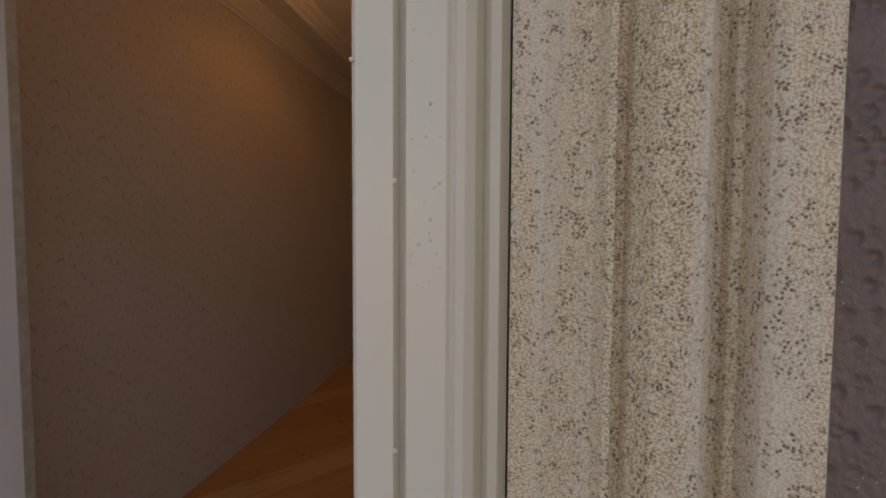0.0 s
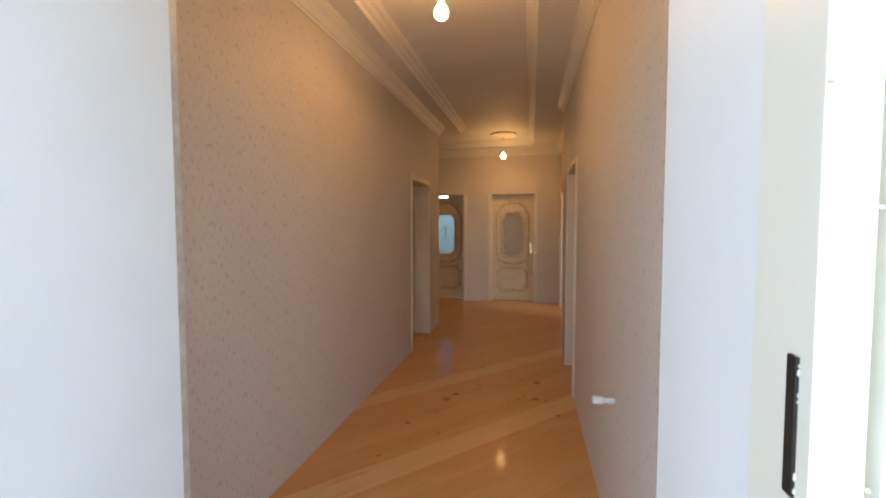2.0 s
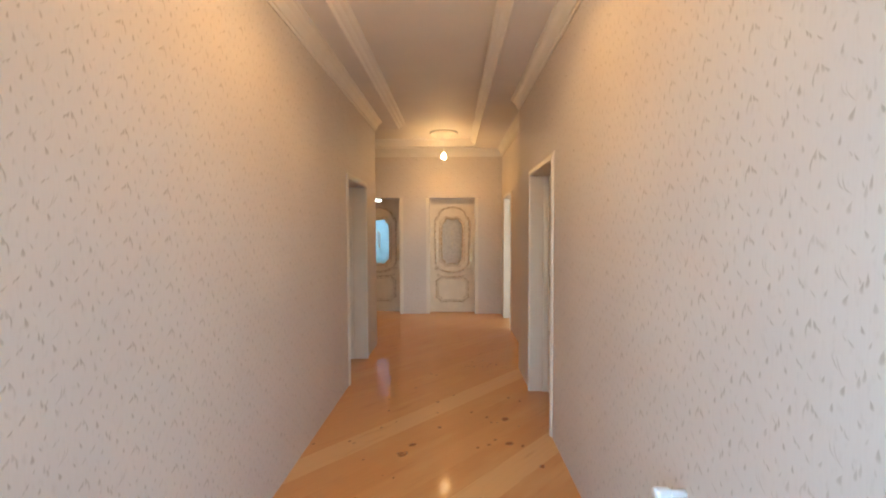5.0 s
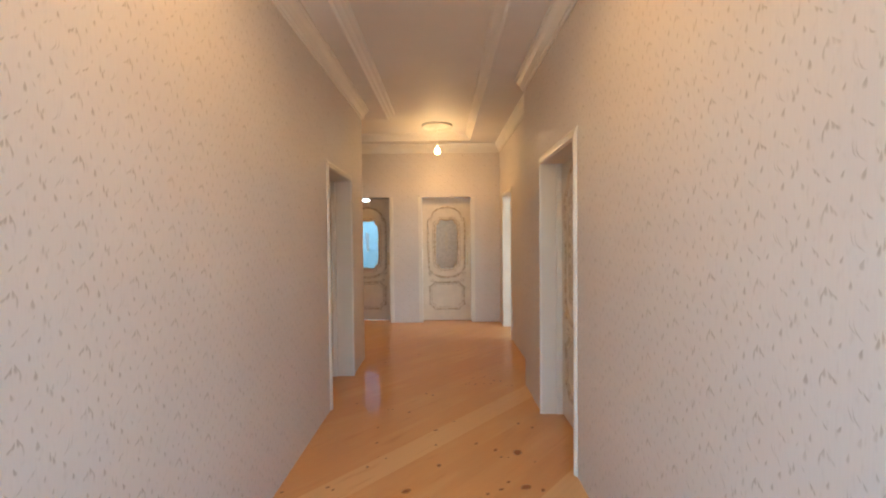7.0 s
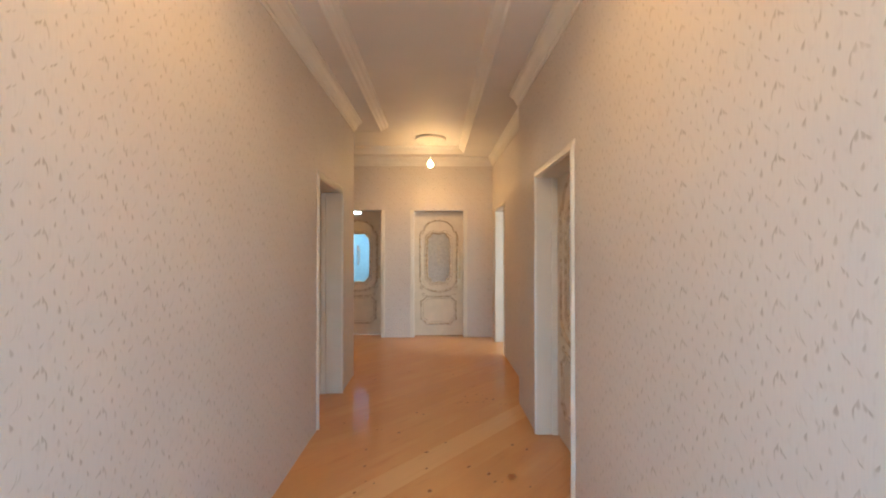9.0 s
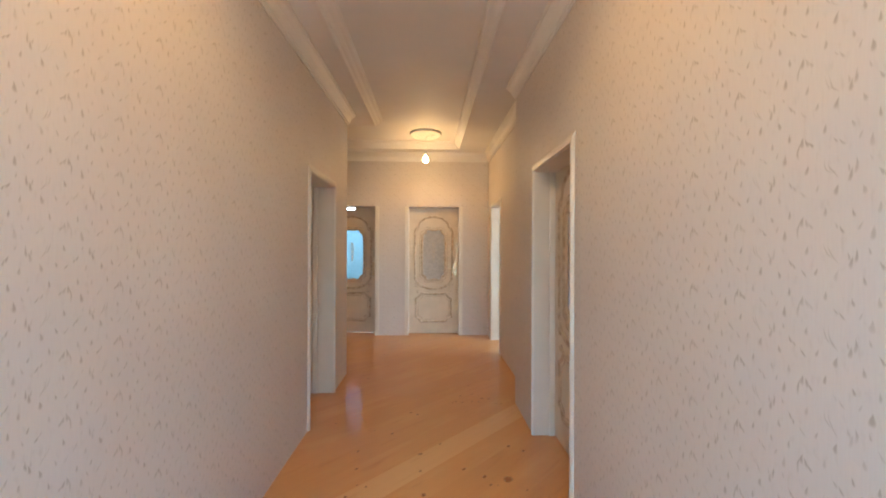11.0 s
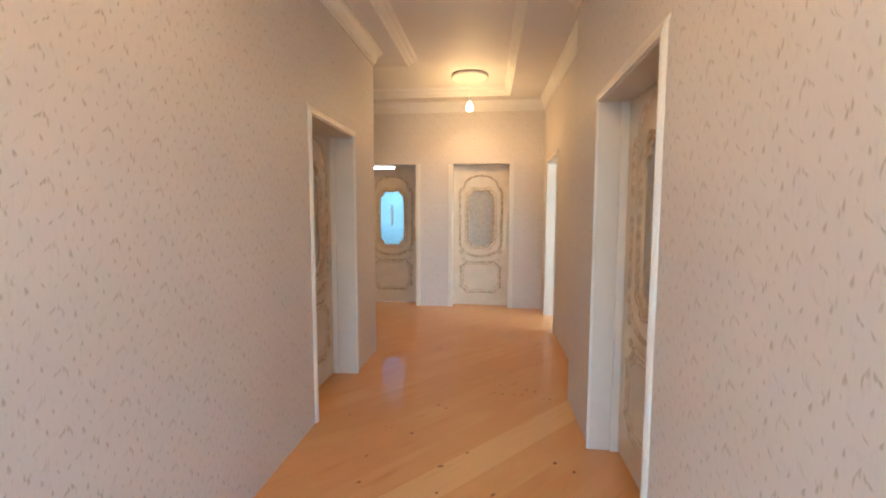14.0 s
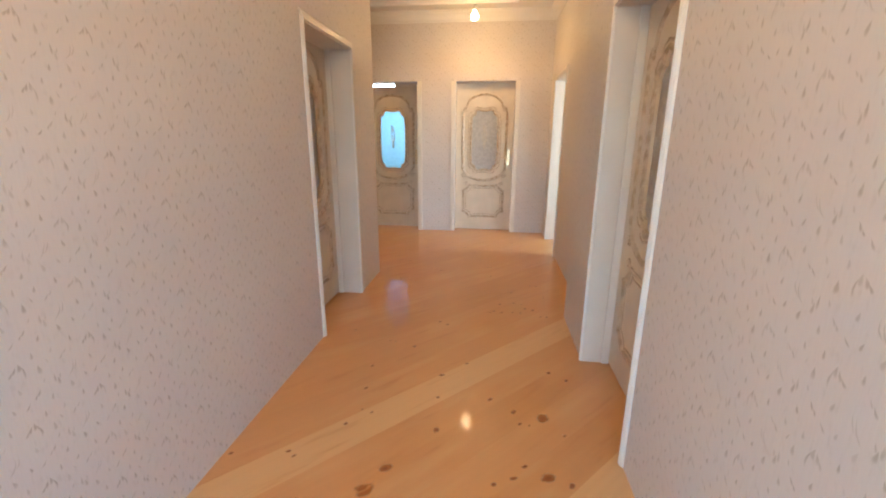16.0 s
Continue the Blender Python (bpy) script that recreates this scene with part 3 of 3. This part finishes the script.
def casing(name, axis, plane, facing, a0, a1, top, deep, frame_at, label, sides=(True, True)):
    """Casing boards round an opening, its lined reveal and the frame that the leaf shuts on. axis: the wall runs along it."""
    thing = empty(name, pose(0, 0, 0), label, "door casing", kind="structure")

    def spot(along, out, z):
        return (along, plane + facing * out, z) if axis == "x" else (plane + facing * out, along, z)

    def run(nm, profile, p0, p1, out_dir, mitre, material):
        bm = bmesh.new()
        r = []
        for base, mit in ((p0, mitre[0]), (p1, mitre[1])):
            ring = []
            for a, b in profile:
                along, z = base
                ring.append(bm.verts.new(spot(along + out_dir[0] * a + mit[0] * a, b, z + out_dir[1] * a + mit[1] * a)))
            r.append(ring)
        k = len(profile)
        for i in range(k):
            bm.faces.new((r[0][i], r[0][(i + 1) % k], r[1][(i + 1) % k], r[1][i]))
        bm.faces.new(r[0])
        bm.faces.new(r[1])
        part(nm, bm, material, thing)

    if sides[0]:
        run("side_casing", CASING, (a0, 0), (a0, top), (-1, 0), ((0, 0), (0, 1)), TRIM)
    if sides[1]:
        run("side_casing", CASING, (a1, 0), (a1, top), (1, 0), ((0, 0), (0, 1)), TRIM)
    run("head_casing", [(a * 1.75, b) for a, b in CASING], (a0, top), (a1, top), (0, 1), ((-1, 0), (1, 0)), TRIM)
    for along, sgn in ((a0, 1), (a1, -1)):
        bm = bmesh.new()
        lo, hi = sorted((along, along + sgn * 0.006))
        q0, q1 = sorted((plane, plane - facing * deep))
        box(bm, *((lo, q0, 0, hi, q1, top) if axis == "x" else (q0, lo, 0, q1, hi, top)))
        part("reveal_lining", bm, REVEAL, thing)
        bm = bmesh.new()
        lo, hi = sorted((along + sgn * 0.006, along + sgn * 0.02))
        q0, q1 = sorted((plane - facing * (frame_at - 0.045), plane - facing * (frame_at - 0.002)))
        box(bm, *((lo, q0, 0, hi, q1, top - 0.006) if axis == "x" else (q0, lo, 0, q1, hi, top - 0.006)), bevel=0.002)
        part("stop", bm, TRIM, thing)
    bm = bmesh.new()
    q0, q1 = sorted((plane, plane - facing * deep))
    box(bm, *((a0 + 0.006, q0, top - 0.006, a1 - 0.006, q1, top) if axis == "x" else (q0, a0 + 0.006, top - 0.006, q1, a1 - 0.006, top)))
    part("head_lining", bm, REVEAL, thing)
    return thing


casing("casing_left", "y", XL, 1, DOOR_L[0], DOOR_L[1], TOP_L, 0.28, 0.2, "cream grooved casing and deep lining of a doorway")
casing("casing_right", "y", XR, -1, DOOR_R[0], DOOR_R[1], TOP_R, 0.3, 0.16, "cream grooved casing and lining of a doorway")
casing("casing_hall", "y", XH, -1, DOOR_H[0], DOOR_H[1], TOP_H, 0.2, 0.19, "cream casing of the open doorway into a daylit room")


def slim_frame(name, x0, x1, top, label):
    """Narrow cream boards at both sides of a doorway in the end wall."""
    thing = empty(name, pose(0, 0, 0), label, "door casing", kind="structure")
    for a, b in ((x0 - 0.06, x0 + 0.004), (x1 - 0.004, x1 + 0.06)):
        bm = bmesh.new()
        box(bm, a, YB - 0.012, 0, b, YB + 0.0, top + 0.004, 0.003)
        part("side_casing", bm, TRIM, thing)


slim_frame("casing_middle", 0.0, 0.815, 2.08, "narrow cream boards beside the closed door")
slim_frame("casing_back", -1.37, -0.535, 2.085, "narrow cream boards beside the daylit door")
bm = bmesh.new()
box(bm, -0.90, YB + 0.2, 2.045, -0.536, YB + 0.27, 2.084)
tagged(part("head_board", bm, IVORY), "ivory board closing the gap over the door", "trim", kind="structure")


# ---- lamps ----
def pendant(place, ztop, label):
    """A bare bulb on a cord under a plaster rose."""
    x, y, z = place
    lamp = empty("pendant_lamp", pose(x, y, ztop), label, "lamp", "bare bulb pendants")
    bm = bmesh.new()
    lathe(bm, [(0.222, -0.0005), (0.225, -0.024), (0.214, -0.04), (0.198, -0.034), (0.185, -0.018), (0.12, -0.02), (0.1, -0.036), (0.07, -0.045), (0.045, -0.036), (0.03, -0.05), (0.01, -0.055)], 48)
    part("rose", bm, GYPSUM, lamp, "white plaster ceiling rose", True)
    bm = bmesh.new()
    lathe(bm, [(0.004, -0.04), (0.004, z - ztop + 0.03)], 8)
    part("cord", bm, PLASTIC, lamp, "thin cord", True)
    bm = bmesh.new()
    lathe(bm, [(0.006, z - ztop + 0.05), (0.017, z - ztop + 0.045), (0.02, z - ztop + 0.01), (0.02, z - ztop - 0.012), (0.014, z - ztop - 0.014)], 16)
    part("socket", bm, PLASTIC, lamp, "plastic lamp socket", True)
    glow = bpy.data.materials.get("bulb_glow") or mat("bulb_glow", (1, 0.9, 0.75), 0.2)
    b = glow.node_tree.nodes["Principled BSDF"]
    b.inputs["Emission Color"].default_value = (1.0, 0.66, 0.3, 1)
    b.inputs["Emission Strength"].default_value = 3.5
    bm = bmesh.new()
    c = z - ztop - 0.075
    lathe(bm, [(0.013, c + 0.062), (0.018, c + 0.05), (0.031, c + 0.034), (0.041, c + 0.012), (0.043, c - 0.006), (0.038, c - 0.024), (0.023, c - 0.039), (0.005, c - 0.045)], 24)
    bulb = part("bulb", bm, glow, lamp, "lit warm glass bulb", True)
    bulb.visible_shadow = False


pendant(BULBS[0], ZT - FALL * (YB - BULBS[0][1]), "lit bare bulb on a cord under a plaster rose")
pendant(BULBS[1], ZT - FALL * (YB - BULBS[1][1]), "lit bare bulb on a cord under a plaster rose")

# ---- small things on the wall ----
pipe = empty("pipe_stub", pose(XR, 2.79, 0.67, 0, -90, 0), "white capped water pipe stub in the wallpapered wall", "pipe")
bm = bmesh.new()
lathe(bm, [(0.012, -0.005), (0.011, 0.05)], 16)
part("pipe", bm, PLASTIC, pipe, smooth=True)
bm = bmesh.new()
lathe(bm, [(0.013, 0.045), (0.0175, 0.05), (0.0185, 0.085), (0.016, 0.095), (0.004, 0.097)], 16)
part("cap", bm, PLASTIC, pipe, "white plastic cap", True)

box_thing = empty("intercom_panel", pose(XR, 1.935, 1.64), "glossy black panel box mounted on the wallpaper", "intercom")
bm = bmesh.new()
box(bm, -0.028, -0.118, -0.077, 0.001, 0.118, 0.077, 0.006)
part("case", bm, BLACK, box_thing)
bm = bmesh.new()
box(bm, -0.031, -0.108, -0.067, -0.027, 0.108, 0.067, 0.001)
part("screen", bm, mat("black_glass", (0.01, 0.009, 0.009), 0.12), box_thing, "dark glossy front")

# ---- floor boards, laid on the diagonal ----
floor = empty("floor", pose(0, 0, 0), "varnished honey pine boards laid on the diagonal with knots", "floor", kind="structure")


def clip(poly, a, b, c):
    """The part of a polygon where a*x + b*y <= c."""
    out = []
    for p, q in zip(poly, poly[1:] + poly[:1]):
        dp, dq = a * p[0] + b * p[1] - c, a * q[0] + b * q[1] - c
        if dp <= 0:
            out.append(p)
        if dp * dq < 0:
            k = dp / (dp - dq)
            out.append((p[0] + (q[0] - p[0]) * k, p[1] + (q[1] - p[1]) * k))
    return out


TURN = radians(47)
ux, uy = math.cos(TURN), math.sin(TURN)
WIDTH = 0.195
OFFSET = 0.055
rng = random.Random(4)
RECTS = [(XL - 0.22, 1.34, XH + 0.15, YB + 0.25), (HX, YL, XL - 0.22, YB + 0.25)]
for k in range(-52, 8):
    v0, v1 = k * WIDTH + OFFSET, (k + 1) * WIDTH + OFFSET - 0.0003
    for x0, y0, x1, y1 in RECTS:
        strip = [(a * ux + v * uy, a * uy - v * ux) for a, v in ((-20, v0), (20, v0), (20, v1), (-20, v1))]
        for lim in ((1, 0, x1), (-1, 0, -x0), (0, 1, y1), (0, -1, -y0)):
            strip = clip(strip, *lim)
            if not strip:
                break
        if len(strip) < 3:
            continue
        cx, cy = sum(p[0] for p in strip) / len(strip), sum(p[1] for p in strip) / len(strip)
        bm = bmesh.new()
        local = [((x - cx) * ux + (y - cy) * uy, -(x - cx) * uy + (y - cy) * ux) for x, y in strip]
        drop = rng.uniform(0, 0.0002)
        top = [bm.verts.new((x, y, -drop)) for x, y in local]
        low = [bm.verts.new((x, y, -0.028)) for x, y in local]
        bm.faces.new(top)
        for i in range(len(top)):
            j = (i + 1) % len(top)
            bm.faces.new((top[i], top[j], low[j], low[i]))
        board = part("plank", bm, PINE_PALE if k == -17 or rng.random() < 0.04 else PINE, floor)
        board.matrix_basis = pose(cx, cy, 0, 0, 0, math.degrees(TURN))

# knots let flush into the boards: place and half length of the larger ones, then small pairs between them
KNOTS = [
    (-0.16, 3.29, 0.014), (-0.1, 3.75, 0.014), (-0.12, 3.76, 0.014), (0.98, 4.1, 0.022), (0.09, 4.23, 0.038), (0.07, 4.24, 0.024), (0.59, 4.32, 0.014), (0.14, 4.35, 0.029),
    (0.9, 4.35, 0.018), (-0.55, 4.35, 0.012), (0.67, 4.36, 0.016), (0.81, 4.38, 0.029), (0.72, 4.43, 0.014), (-0.12, 4.6, 0.012), (0.32, 4.61, 0.017), (0.83, 4.76, 0.036),
    (0.69, 4.79, 0.019), (0.57, 4.88, 0.016), (-0.11, 4.9, 0.012), (0.29, 5.08, 0.018), (1.0, 5.11, 0.014), (-0.14, 5.13, 0.012), (0.91, 5.18, 0.014), (0.07, 5.4, 0.013),
    (0.25, 5.76, 0.012), (0.19, 5.8, 0.013), (0.65, 6.03, 0.012), (0.59, 6.05, 0.013), (0.9, 6.11, 0.014), (0.84, 6.13, 0.013), (0.64, 6.2, 0.012), (-0.31, 6.75, 0.014),
]
for _ in range(46):
    x, y = rng.uniform(XL + 0.05, XR - 0.05), rng.uniform(2.0, 8.6)
    KNOTS.append((x, y, rng.uniform(0.007, 0.012)))
    if rng.random() < 0.6:
        KNOTS.append((x + rng.uniform(0.035, 0.07), y - rng.uniform(-0.01, 0.03), rng.uniform(0.006, 0.011)))
bm = bmesh.new()
bmesh.ops.create_circle(bm, cap_ends=True, segments=16, radius=1.0)
KNOT_MESH = mesh_of("knot", bm, KNOT)
for x, y, r in KNOTS:
    knot = new("knot", KNOT_MESH)
    knot.parent = floor
    r *= 1.4
    knot.matrix_basis = pose(x, y, 0.0005, 0, 0, math.degrees(TURN) + rng.uniform(-25, 25)) @ Matrix.Diagonal((r * rng.uniform(1.0, 1.25), r * rng.uniform(0.6, 0.85), 1, 1))
    knot.visible_shadow = False
